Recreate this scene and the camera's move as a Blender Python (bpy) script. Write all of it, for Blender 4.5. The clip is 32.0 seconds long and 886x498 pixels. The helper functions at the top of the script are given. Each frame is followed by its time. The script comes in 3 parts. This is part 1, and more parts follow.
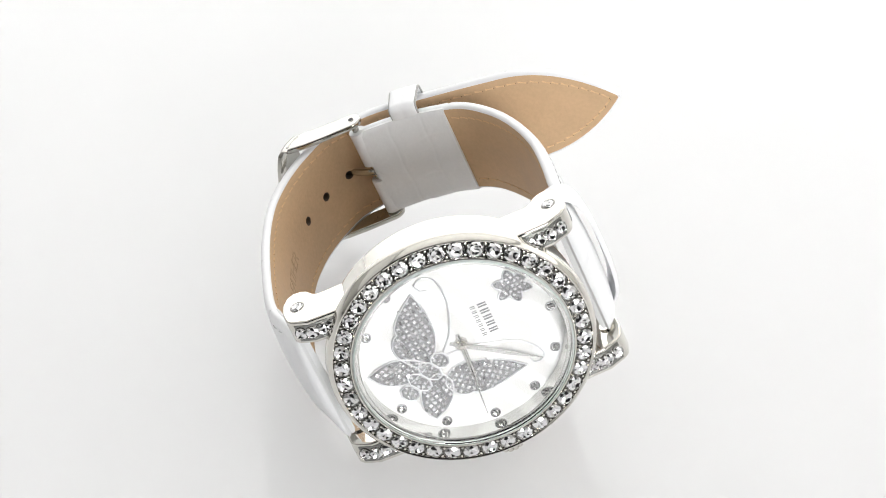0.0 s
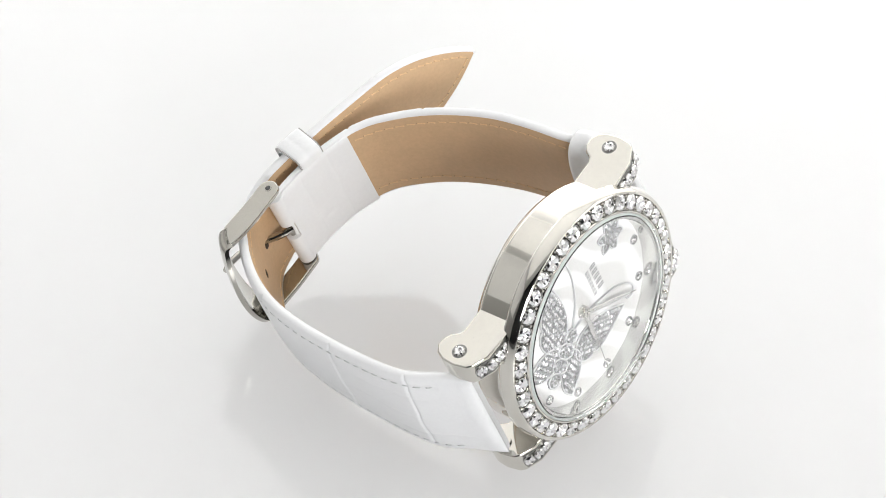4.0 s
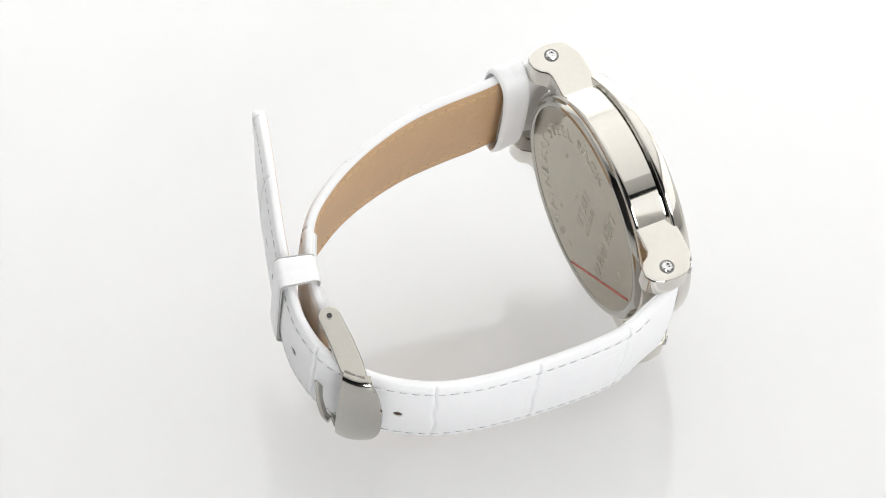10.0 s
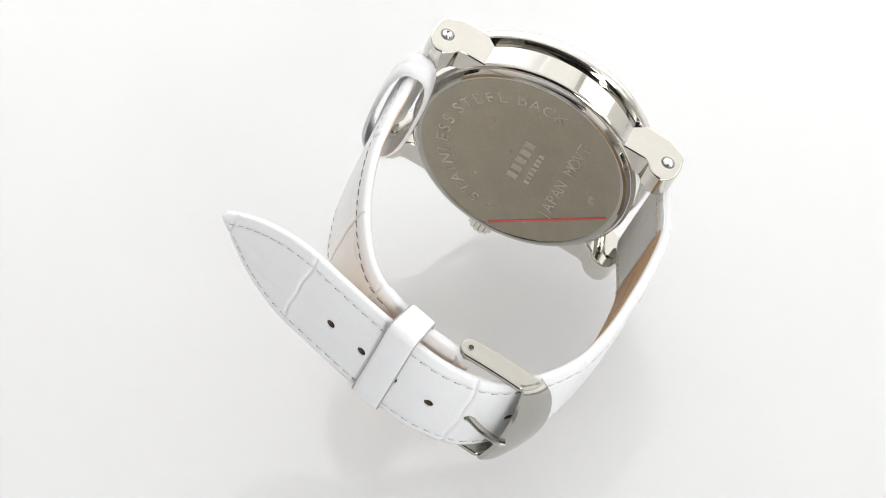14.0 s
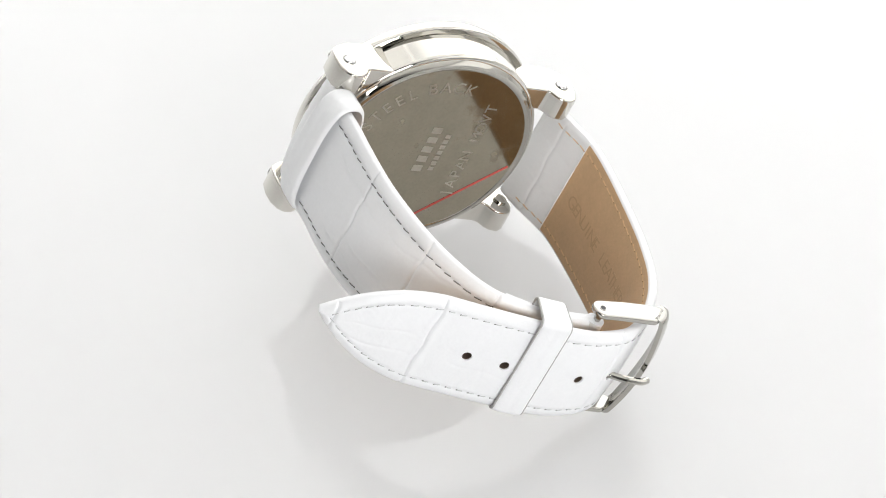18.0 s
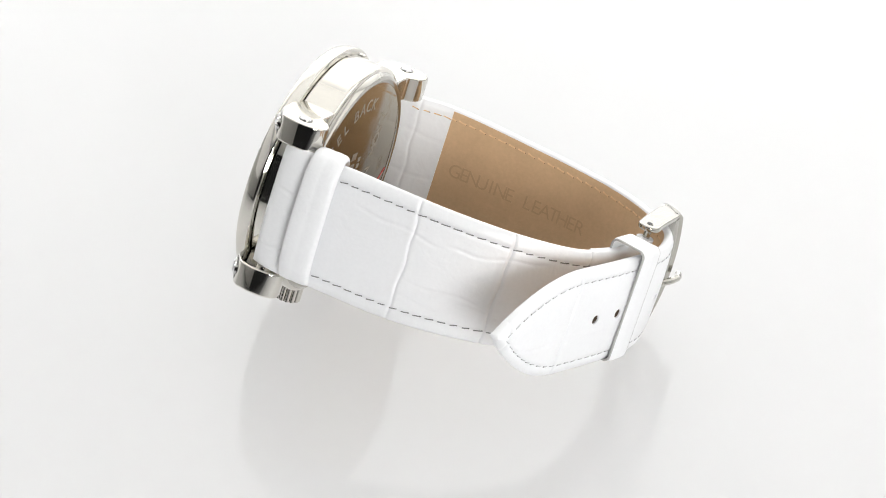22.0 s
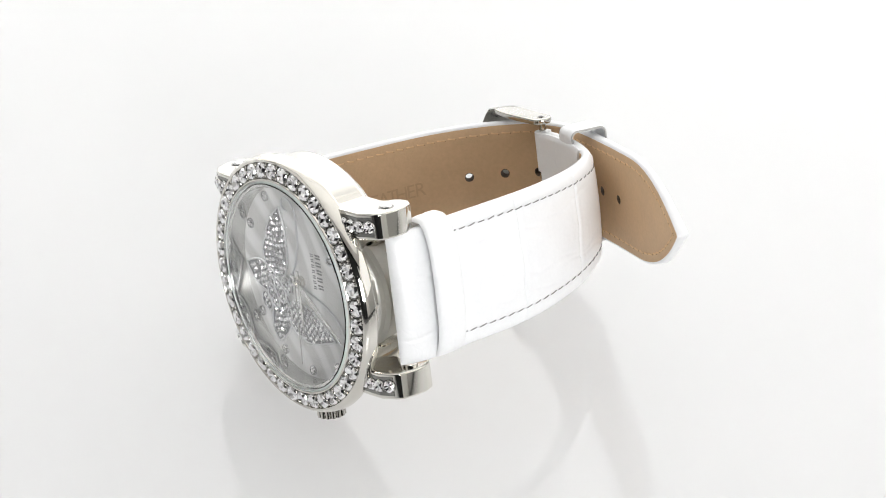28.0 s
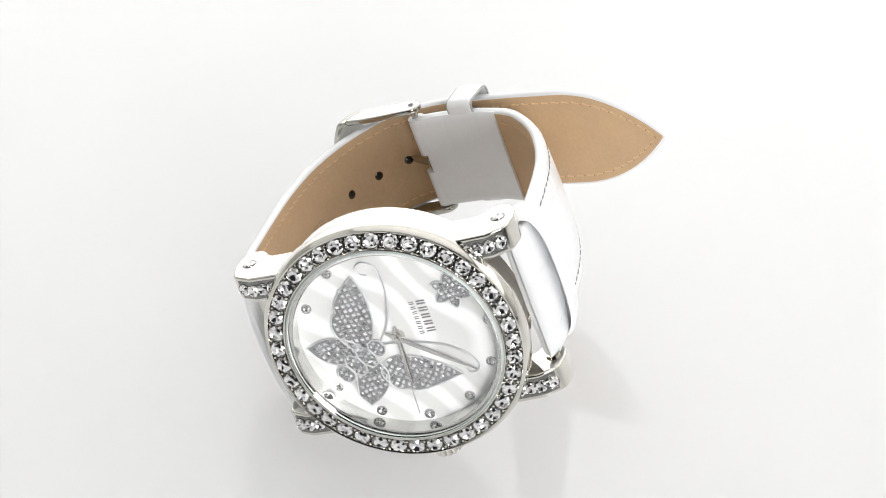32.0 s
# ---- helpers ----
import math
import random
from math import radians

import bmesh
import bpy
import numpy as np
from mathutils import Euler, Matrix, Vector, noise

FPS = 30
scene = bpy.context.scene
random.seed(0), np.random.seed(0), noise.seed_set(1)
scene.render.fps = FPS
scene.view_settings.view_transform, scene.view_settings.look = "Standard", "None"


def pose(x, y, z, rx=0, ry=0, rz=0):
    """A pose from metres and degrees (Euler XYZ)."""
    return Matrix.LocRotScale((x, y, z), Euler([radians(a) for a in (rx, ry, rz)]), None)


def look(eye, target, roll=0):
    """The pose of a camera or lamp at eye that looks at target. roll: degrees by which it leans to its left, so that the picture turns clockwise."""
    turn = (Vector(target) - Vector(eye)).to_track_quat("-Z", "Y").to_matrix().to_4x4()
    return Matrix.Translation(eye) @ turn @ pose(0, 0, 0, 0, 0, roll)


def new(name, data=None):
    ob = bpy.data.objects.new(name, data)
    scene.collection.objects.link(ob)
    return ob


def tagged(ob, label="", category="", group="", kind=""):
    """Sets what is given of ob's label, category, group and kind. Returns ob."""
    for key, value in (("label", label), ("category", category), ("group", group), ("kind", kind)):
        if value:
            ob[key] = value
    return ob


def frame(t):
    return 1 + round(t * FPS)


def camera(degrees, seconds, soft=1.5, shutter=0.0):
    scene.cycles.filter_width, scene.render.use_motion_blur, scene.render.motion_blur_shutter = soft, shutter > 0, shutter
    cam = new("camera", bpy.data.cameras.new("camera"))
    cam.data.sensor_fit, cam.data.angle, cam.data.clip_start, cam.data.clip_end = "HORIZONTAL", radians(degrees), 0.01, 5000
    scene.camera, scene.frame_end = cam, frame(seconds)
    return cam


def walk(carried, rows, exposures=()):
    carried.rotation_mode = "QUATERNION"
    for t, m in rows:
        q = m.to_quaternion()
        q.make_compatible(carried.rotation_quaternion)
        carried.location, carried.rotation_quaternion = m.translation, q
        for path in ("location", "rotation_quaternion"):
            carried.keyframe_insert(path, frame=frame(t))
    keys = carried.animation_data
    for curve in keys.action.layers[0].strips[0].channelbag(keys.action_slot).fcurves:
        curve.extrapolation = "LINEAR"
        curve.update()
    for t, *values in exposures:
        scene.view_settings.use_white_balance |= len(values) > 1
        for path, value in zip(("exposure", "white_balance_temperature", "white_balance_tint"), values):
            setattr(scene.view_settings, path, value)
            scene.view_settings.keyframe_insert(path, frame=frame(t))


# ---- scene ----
cam = camera(16.80, 32.0, soft=1.0)
EYE = (0.0, -0.378, 0.3294)
AIM = (-0.00386, 0.77247, -0.63504)
CAM_POSE = look(EYE, [a + b for a, b in zip(EYE, AIM)], 1.79)
walk(cam, [(0.0, CAM_POSE), (32.0, CAM_POSE)])

# turntable angle in degrees against seconds
TURN = [(0, -1.06), (3.5, 36.57), (7, 74.1), (10, 106.17), (13, 138.29), (16, 170.55), (19, 202.56), (22, 234.43),
        (25, 265.99), (28.5, 302.66), (32, 338.83)]

# the watch's own axes: x to the crown, y to twelve o'clock, z out of the dial; millimetres from the bezel's centre
LOCAL = Matrix(((0.3909, 0.90355, 0.17551, 0.002367), (-0.03832, 0.20649, -0.9777, -0.030017),
                (-0.91964, 0.37545, 0.11534, 0.023353), (0, 0, 0, 1)))
MM = 0.001

# ---------------------------------------------------------------- light
world = bpy.data.worlds.new("studio_dark")
scene.world = world
world.use_nodes = True
world.node_tree.nodes["Background"].inputs[0].default_value = (0.9, 0.95, 1.0, 1)
world.node_tree.nodes["Background"].inputs[1].default_value = 0.02


def area_lamp(name, eye, target, sx, sy, watts, colour=(1, 1, 1)):
    lamp = bpy.data.lights.new(name, "AREA")
    lamp.shape, lamp.size, lamp.size_y, lamp.energy, lamp.color = "RECTANGLE", sx, sy, watts, colour
    ob = new(name, lamp)
    ob.matrix_world = look(eye, target)
    return ob


# unseen fill panels added to stand for the glow of pale side walls
area_lamp("side_fill", (-1.15, -0.05, 0.60), (0, -0.05, 0.30), 1.7, 1.0, 2.3)
area_lamp("side_fill", (1.15, -0.20, 0.60), (0, -0.20, 0.30), 1.9, 1.0, 7.2)
area_lamp("key_softbox", (0.24, -0.76, 0.33), (0, 0, 0.03), 0.30, 0.24, 5.2)
# added overhead panel that stands for a bright ceiling and lifts the shadows
area_lamp("top_fill", (0, 0.15, 1.15), (0, 0.15, 0.0), 1.9, 1.4, 4.6, (1.0, 0.99, 0.975))
scene.view_settings.exposure = -0.28


# ---------------------------------------------------------------- materials
def material(name, colour, rough=0.5, metal=0.0, spread=0.05, scale=300.0, bump=0.0, bump_scale=900.0, coat=0.0, wrinkle=0.0, smudge=0.0):
    """A surface with a little variation of colour and gloss at two scales and a fine relief."""
    m = bpy.data.materials.new(name)
    m.use_nodes = True
    nt = m.node_tree
    b = nt.nodes["Principled BSDF"]
    tc = nt.nodes.new("ShaderNodeTexCoord")
    big, small = nt.nodes.new("ShaderNodeTexNoise"), nt.nodes.new("ShaderNodeTexNoise")
    big.inputs["Scale"].default_value, small.inputs["Scale"].default_value = scale, scale * 7
    add = nt.nodes.new("ShaderNodeMath")
    add.operation = "ADD"
    ramp = nt.nodes.new("ShaderNodeMapRange")
    ramp.inputs["From Min"].default_value, ramp.inputs["From Max"].default_value = 0.6, 1.4
    mix = nt.nodes.new("ShaderNodeMix")
    mix.data_type = "RGBA"
    lo = [c * (1 - spread) for c in colour]
    hi = [min(1.0, c * (1 + spread)) for c in colour]
    mix.inputs[6].default_value, mix.inputs[7].default_value = (*lo, 1), (*hi, 1)
    rr = nt.nodes.new("ShaderNodeMapRange")
    rr.inputs["To Min"].default_value, rr.inputs["To Max"].default_value = rough * 0.85, min(1.0, rough * 1.2)
    if smudge:
        rr.inputs["From Min"].default_value, rr.inputs["From Max"].default_value, rr.inputs["To Max"].default_value = 0.55, 0.72, smudge
    k = nt.links.new
    for n in (big, small):
        k(tc.outputs["Object"], n.inputs["Vector"])
    k(big.outputs["Fac"], add.inputs[0])
    k(small.outputs["Fac"], add.inputs[1])
    k(add.outputs[0], ramp.inputs["Value"])
    k(ramp.outputs[0], mix.inputs[0])
    k(mix.outputs[2], b.inputs["Base Color"])
    k(big.outputs["Fac"], rr.inputs["Value"])
    k(rr.outputs[0], b.inputs["Roughness"])
    b.inputs["Metallic"].default_value = metal
    if coat:
        b.inputs["Coat Weight"].default_value, b.inputs["Coat Roughness"].default_value = coat, 0.34
    if bump:
        g = nt.nodes.new("ShaderNodeTexNoise")
        g.inputs["Scale"].default_value, g.inputs["Detail"].default_value = bump_scale, 4
        bp = nt.nodes.new("ShaderNodeBump")
        bp.inputs["Strength"].default_value, bp.inputs["Distance"].default_value = 0.6, bump
        k(tc.outputs["Object"], g.inputs["Vector"])
        k(g.outputs["Fac"], bp.inputs["Height"])
        k(bp.outputs[0], b.inputs["Normal"])
        if wrinkle:
            w = nt.nodes.new("ShaderNodeTexNoise")
            w.inputs["Scale"].default_value, w.inputs["Detail"].default_value, w.inputs["Distortion"].default_value = 230, 3, 1.2
            bw = nt.nodes.new("ShaderNodeBump")
            bw.inputs["Strength"].default_value, bw.inputs["Distance"].default_value = 0.7, wrinkle
            k(tc.outputs["Object"], w.inputs["Vector"])
            k(w.outputs["Fac"], bw.inputs["Height"])
            k(bp.outputs[0], bw.inputs["Normal"])
            k(bw.outputs[0], b.inputs["Normal"])
    return m


def glass(name, ior=1.5, colour=(1, 1, 1), rough=0.0):
    m = bpy.data.materials.new(name)
    m.use_nodes = True
    b = m.node_tree.nodes["Principled BSDF"]
    b.inputs["Base Color"].default_value = (*colour, 1)
    b.inputs["Transmission Weight"].default_value, b.inputs["IOR"].default_value = 1.0, ior
    b.inputs["Roughness"].default_value = rough
    return m


STEEL = material("polished_steel", (0.69, 0.672, 0.625), 0.06, 1.0, 0.02, 200)
MIRROR = material("bright_steel", (0.63, 0.63, 0.61), 0.04, 1.0, 0.02, 200)
BACKING = material("filmed_steel", (0.37, 0.335, 0.265), 0.10, 1.0, 0.07, 260, smudge=0.32)
SATIN = material("satin_steel", (0.48, 0.467, 0.43), 0.10, 1.0, 0.03, 300)
DARK = material("recess_shade", (0.05, 0.05, 0.05), 0.5)
LEATHER = material("white_leather", (0.83, 0.838, 0.85), 0.34, 0.0, 0.02, 250, 0.00004, 1800, 0.35, 0.0002)
CUT = material("raw_leather_edge", (0.42, 0.415, 0.40), 0.7, 0.0, 0.15, 900)
TAN = material("tan_lining", (0.58, 0.39, 0.226), 0.55, 0.0, 0.07, 220, 0.00006, 2500)
TAN_DEEP = material("pressed_lining_shade", (0.49, 0.33, 0.19), 0.6, 0.0, 0.05, 300)
THREAD = material("grey_thread", (0.55, 0.555, 0.56), 0.7, 0.0, 0.1, 900)
DARK_THREAD = material("dark_grey_thread", (0.20, 0.20, 0.205), 0.7, 0.0, 0.1, 900)
BROWN_PIT = material("brown_hole_shade", (0.16, 0.09, 0.045), 0.8)
PIT = material("needle_hole_shade", (0.10, 0.10, 0.10), 0.8)
TAN_THREAD = material("beige_thread", (0.72, 0.49, 0.27), 0.7, 0.0, 0.1, 900)
SILVER = material("dull_silver", (0.62, 0.63, 0.64), 0.3, 0.8, 0.05, 500)
MARKER = material("dark_silver", (0.58, 0.585, 0.59), 0.2, 0.85, 0.05, 700)
PLATE = material("grey_plate", (0.22, 0.223, 0.228), 0.42, 0.4, 0.1, 700)
GLITTER = material("glitter_stone", (0.80, 0.81, 0.82), 0.10, 0.85, 0.05, 900)
GASKET = material("grey_gasket", (0.62, 0.65, 0.64), 0.5)
TRAY = material("shaded_steel_tray", (0.24, 0.24, 0.23), 0.25, 1.0, 0.1, 500)
# setting steel darkened in colour for the shaded gap round each stone
CUP = material("dimmed_steel_setting", (0.50, 0.495, 0.48), 0.12, 1.0, 0.15, 900)
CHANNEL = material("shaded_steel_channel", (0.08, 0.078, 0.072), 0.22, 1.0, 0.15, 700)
INK = material("grey_ink", (0.12, 0.12, 0.125), 0.5)
RED = material("red_film", (0.55, 0.08, 0.07), 0.4)
ETCH = material("etched_steel", (0.46, 0.43, 0.37), 0.42, 0.92)
CRYSTAL = glass("watch_crystal", 1.45)
FROST = material("ground_glass_edge", (0.60, 0.66, 0.635), 0.22, 0.0, 0.08, 600)
STONE = material("foiled_rhinestone", (0.86, 0.86, 0.87), 0.03, 1.0, 0.02, 900)
ACRYLIC = material("white_acrylic", (0.74, 0.74, 0.745), 0.03, 0.0, 0.006, 6, 0.0)
ACRYLIC.node_tree.nodes["Principled BSDF"].inputs["IOR"].default_value = 1.5
ACRYLIC.node_tree.nodes["Principled BSDF"].inputs["Subsurface Weight"].default_value = 1.0
ACRYLIC.node_tree.nodes["Principled BSDF"].inputs["Subsurface Radius"].default_value = (1.0, 1.0, 1.0)
ACRYLIC.node_tree.nodes["Principled BSDF"].inputs["Subsurface Scale"].default_value = 0.22
CLOTH = material("tent_cloth", (0.80, 0.79, 0.77), 0.9, 0.0, 0.03, 20)
GREY_CLOTH = material("grey_cloth", (0.42, 0.415, 0.40), 0.9, 0.0, 0.05, 20)
BLACK = material("black_drape", (0.012, 0.012, 0.013), 0.9, 0.0, 0.1, 20)


def pearl():
    """Mother of pearl: pale with soft wavy bands and a faint sheen."""
    m = material("mother_of_pearl", (0.84, 0.84, 0.83), 0.22, 0.0, 0.02, 200, 0.0, 900, 0.3)
    nt = m.node_tree
    k = nt.links.new
    b = nt.nodes["Principled BSDF"]
    tc = nt.nodes.new("ShaderNodeTexCoord")
    mp = nt.nodes.new("ShaderNodeMapping")
    mp.inputs["Rotation"].default_value = (0, 0, radians(62))
    w = nt.nodes.new("ShaderNodeTexWave")
    w.inputs["Scale"].default_value, w.inputs["Distortion"].default_value = 58, 7.0
    w.inputs["Detail"].default_value, w.inputs["Detail Scale"].default_value = 0.4, 1.3
    r = nt.nodes.new("ShaderNodeValToRGB")
    r.color_ramp.elements[0].position, r.color_ramp.elements[0].color = 0.30, (0.58, 0.58, 0.57, 1)
    r.color_ramp.elements[1].position, r.color_ramp.elements[1].color = 0.85, (0.775, 0.775, 0.77, 1)
    k(tc.outputs["Object"], mp.inputs[0])
    k(mp.outputs[0], w.inputs["Vector"])
    k(w.outputs["Fac"], r.inputs[0])
    k(r.outputs[0], b.inputs["Base Color"])
    return m


PEARL = pearl()


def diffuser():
    """Unseen glowing panel behind the turntable, known from reflections: hot centre that fades outwards."""
    m = bpy.data.materials.new("glowing_back_panel")
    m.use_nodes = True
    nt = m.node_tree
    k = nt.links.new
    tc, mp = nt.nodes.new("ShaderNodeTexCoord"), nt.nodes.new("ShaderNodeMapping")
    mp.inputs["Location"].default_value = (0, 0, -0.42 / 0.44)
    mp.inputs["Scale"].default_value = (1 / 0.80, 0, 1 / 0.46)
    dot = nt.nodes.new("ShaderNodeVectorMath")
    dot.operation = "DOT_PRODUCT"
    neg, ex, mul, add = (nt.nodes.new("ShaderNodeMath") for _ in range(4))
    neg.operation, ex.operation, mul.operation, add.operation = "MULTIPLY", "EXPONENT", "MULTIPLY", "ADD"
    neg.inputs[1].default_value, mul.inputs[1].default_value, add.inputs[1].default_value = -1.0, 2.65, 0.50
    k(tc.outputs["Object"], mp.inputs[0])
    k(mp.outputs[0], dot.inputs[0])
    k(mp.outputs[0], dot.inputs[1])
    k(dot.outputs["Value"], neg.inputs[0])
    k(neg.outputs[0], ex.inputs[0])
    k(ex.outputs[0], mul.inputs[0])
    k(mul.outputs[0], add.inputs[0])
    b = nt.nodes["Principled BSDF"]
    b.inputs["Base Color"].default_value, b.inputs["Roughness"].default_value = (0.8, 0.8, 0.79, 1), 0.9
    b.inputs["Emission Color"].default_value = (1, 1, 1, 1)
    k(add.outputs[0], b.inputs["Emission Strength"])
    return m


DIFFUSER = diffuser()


# ---------------------------------------------------------------- mesh helpers
def part(name, bm, mat, parent, label="", smooth=30, m=None, weigh=False):
    """Links a bmesh as one mesh under a thing or part. smooth: the angle below which edges are shaded round."""
    me = bpy.data.meshes.new(name)
    bmesh.ops.recalc_face_normals(bm, faces=bm.faces)
    if smooth:
        for f in bm.faces:
            f.smooth = True
        for e in bm.edges:
            e.smooth = len(e.link_faces) == 2 and e.calc_face_angle(0) < radians(smooth)
    bm.to_mesh(me)
    bm.free()
    me.materials.append(mat)
    ob = new(name, me)
    ob.parent = parent
    if m is not None:
        ob.matrix_basis = m
    if label:
        ob["label"] = label
    if weigh:
        mod = ob.modifiers.new("even_faces", "WEIGHTED_NORMAL")
        mod.keep_sharp, mod.weight = True, 80
    return ob


def again(name, source, parent, m):
    """One more object on the mesh of an earlier part."""
    ob = new(name, source.data)
    ob.parent = parent
    ob.matrix_basis = m
    return ob


def lathe(profile, n=128, close=False):
    """A solid of revolution about z from (radius, height) in millimetres."""
    bm = bmesh.new()
    rings = []
    for r, z in profile:
        if r < 1e-6:
            rings.append([bm.verts.new((0, 0, z * MM))])
        else:
            rings.append([bm.verts.new((r * MM * math.cos(2 * math.pi * i / n), r * MM * math.sin(2 * math.pi * i / n), z * MM)) for i in range(n)])
    pairs = list(zip(rings, rings[1:])) + ([(rings[-1], rings[0])] if close else [])
    for a, b in pairs:
        for i in range(n):
            j = (i + 1) % n
            q = [a[i % len(a)], a[j % len(a)], b[j % len(b)], b[i % len(b)]]
            q = list(dict.fromkeys(q))
            if len(q) > 2:
                bm.faces.new(q)
    return bm


def prism(outline, axis, lo, hi, bevel=0.0, seg=2):
    """A closed outline (two coordinates in mm) drawn out along an axis, with rounded edges."""
    bm = bmesh.new()

    def at(a, b, h):
        p = {0: (h, a, b), 1: (a, h, b), 2: (a, b, h)}[axis]
        return [c * MM for c in p]
    a = [bm.verts.new(at(*p, lo)) for p in outline]
    b = [bm.verts.new(at(*p, hi)) for p in outline]
    bm.faces.new(a)
    bm.faces.new(b)
    for i in range(len(a)):
        j = (i + 1) % len(a)
        bm.faces.new((a[i], a[j], b[j], b[i]))
    bmesh.ops.recalc_face_normals(bm, faces=bm.faces)
    if bevel:
        edges = [e for e in bm.edges if e.calc_face_angle(0) > radians(50)]
        bmesh.ops.bevel(bm, geom=edges, offset=bevel * MM, segments=seg, affect="EDGES", profile=0.5)
    return bm


def spline(points, n):
    """n points at even steps along a smooth curve through the points given."""
    p = [Vector(q) for q in points]
    p = [p[0] * 2 - p[1]] + p + [p[-1] * 2 - p[-2]]
    fine = []
    for i in range(1, len(p) - 2):
        for s in range(24):
            t = s / 24
            a, b, c, d = p[i - 1], p[i], p[i + 1], p[i + 2]
            fine.append(0.5 * (2 * b + (c - a) * t + (2 * a - 5 * b + 4 * c - d) * t * t + (3 * b - a - 3 * c + d) * t ** 3))
    fine.append(p[-2])
    run = [0.0]
    for a, b in zip(fine, fine[1:]):
        run.append(run[-1] + (b - a).length)
    out = []
    for k in range(n):
        s = run[-1] * k / (n - 1)
        i = max(j for j in range(len(run)) if run[j] <= s + 1e-9)
        i = min(i, len(run) - 2)
        out.append(fine[i].lerp(fine[i + 1], (s - run[i]) / max(1e-9, run[i + 1] - run[i])))
    return out, run[-1]


def tube(points, radius, n=10, taper=None, flat=1.0):
    """A round wire through points in mm."""
    bm = bmesh.new()
    rings = []
    for i, q in enumerate(points):
        d = (points[min(i + 1, len(points) - 1)] - points[max(i - 1, 0)]).normalized()
        a = d.orthogonal().normalized() if not rings else (last - d * last.dot(d)).normalized()
        last = a
        b = d.cross(a)
        r = radius * (taper(i / (len(points) - 1)) if taper else 1)
        rings.append([bm.verts.new((q + (a * math.cos(2 * math.pi * k / n) + b * math.sin(2 * math.pi * k / n) * flat) * r) * MM) for k in range(n)])
    for a, b in zip(rings, rings[1:]):
        for k in range(n):
            bm.faces.new((a[k], a[(k + 1) % n], b[(k + 1) % n], b[k]))
    bm.faces.new(rings[0])
    bm.faces.new(rings[-1])
    return bm


# ---------------------------------------------------------------- the setting
def slab(name, x0, x1, y0, y1, z0, z1, mat, label, category):
    bm = bmesh.new()
    bmesh.ops.create_cube(bm, size=1, matrix=Matrix.Translation(((x0 + x1) / 2, (y0 + y1) / 2, (z0 + z1) / 2)) @ Matrix.Diagonal((x1 - x0, y1 - y0, z1 - z0, 1)))
    ob = part(name, bm, mat, None, label, 0)
    return tagged(ob, label, category, kind="structure")


slab("floor", -1.2, 1.2, -0.31, 0.9, -0.1, 0.0, ACRYLIC, "glossy white acrylic turntable surface under the watch", "table top")
# added black slab, out of view, that gives the stones dark reflections
slab("floor_front", -1.2, 1.2, -1.2, -0.313, -0.1, -0.01, BLACK, "unseen black slab added to darken reflections from the camera side", "floor")
slab("wall_back", -1.2, 1.2, 0.9, 0.92, 0, 1.25, DIFFUSER, "unseen white panel behind the turntable that glows by itself", "wall")
# made-up left wall; its grey dims bounce and reflections on that side
slab("wall_left", -1.22, -1.2, -1.2, 0.92, 0, 1.25, GREY_CLOTH, "unseen plain wall, greyed to dim the light from the left", "wall")
slab("wall_right", 1.2, 1.22, -1.2, 0.92, 0, 1.25, CLOTH, "plain pale cloth wall closing the studio", "wall")
slab("wall_front", -1.2, 0.72, -1.22, -1.2, 0, 1.25, BLACK, "black drape closing the studio behind the camera", "wall")
slab("wall_front_side", 0.72, 1.2, -1.22, -1.2, 0, 1.25, CLOTH, "plain pale cloth beside the black drape", "wall")
slab("ceiling", -1.2, 1.2, -0.98, 0.92, 1.25, 1.27, CLOTH, "plain pale cloth ceiling over the turntable", "ceiling")
slab("ceiling_front", -1.2, 1.2, -1.22, -0.98, 1.25, 1.27, BLACK, "black ceiling over the camera", "ceiling")

# ---------------------------------------------------------------- the watch
watch = tagged(new("wristwatch"), "silver wristwatch with rhinestone bezel and white crocodile strap on its side", "watch")


def top(name, bm, mat, label="", smooth=30, weigh=False):
    """A part that hangs on the watch itself."""
    return part(name, bm, mat, watch, label, smooth, LOCAL, weigh)


# case: band, back step and groove under the bezel
case = top("case", lathe([(18.2, -7.7), (19.4, -7.7), (19.8, -7.55), (20.05, -7.2), (20.05, -6.9), (20.05, -1.98), (19.95, -1.88), (19.2, -1.83),
                          (18.6, -0.75), (17.0, -0.65), (17.0, -3.2), (16.0, -3.2), (16.0, -7.4), (18.2, -7.4)], 160, True), STEEL, "polished steel watch case", 40, True)
back = top("case_back", lathe([(0, -8.4), (17.7, -8.4), (17.9, -8.45), (18.15, -8.6), (18.5, -8.55), (18.9, -8.3), (19.15, -7.9), (19.2, -7.6), (0, -7.5)], 128), BACKING, "flat steel case back under clear film", 40, True)
ring = part("polished_ring", lathe([(17.75, -8.37), (18.0, -8.58), (18.4, -8.68), (18.85, -8.52), (19.2, -8.1), (19.35, -7.65), (18.7, -7.6)], 128, True), SATIN, back)
bezel = top("bezel", lathe([(17.32, -0.6), (19.0, -0.9), (19.3, -1.8), (20.9, -1.78), (21.15, -1.6), (21.25, -1.25), (21.1, -0.1), (20.8, 0.55), (20.5, 0.78), (20.25, 0.7), (20.1, 0.42), (17.75, 0.95), (17.62, 1.22), (17.4, 1.26), (17.32, 1.1)], 160, True),
            STEEL, "steel bezel set with forty clear rhinestones", 40, True)
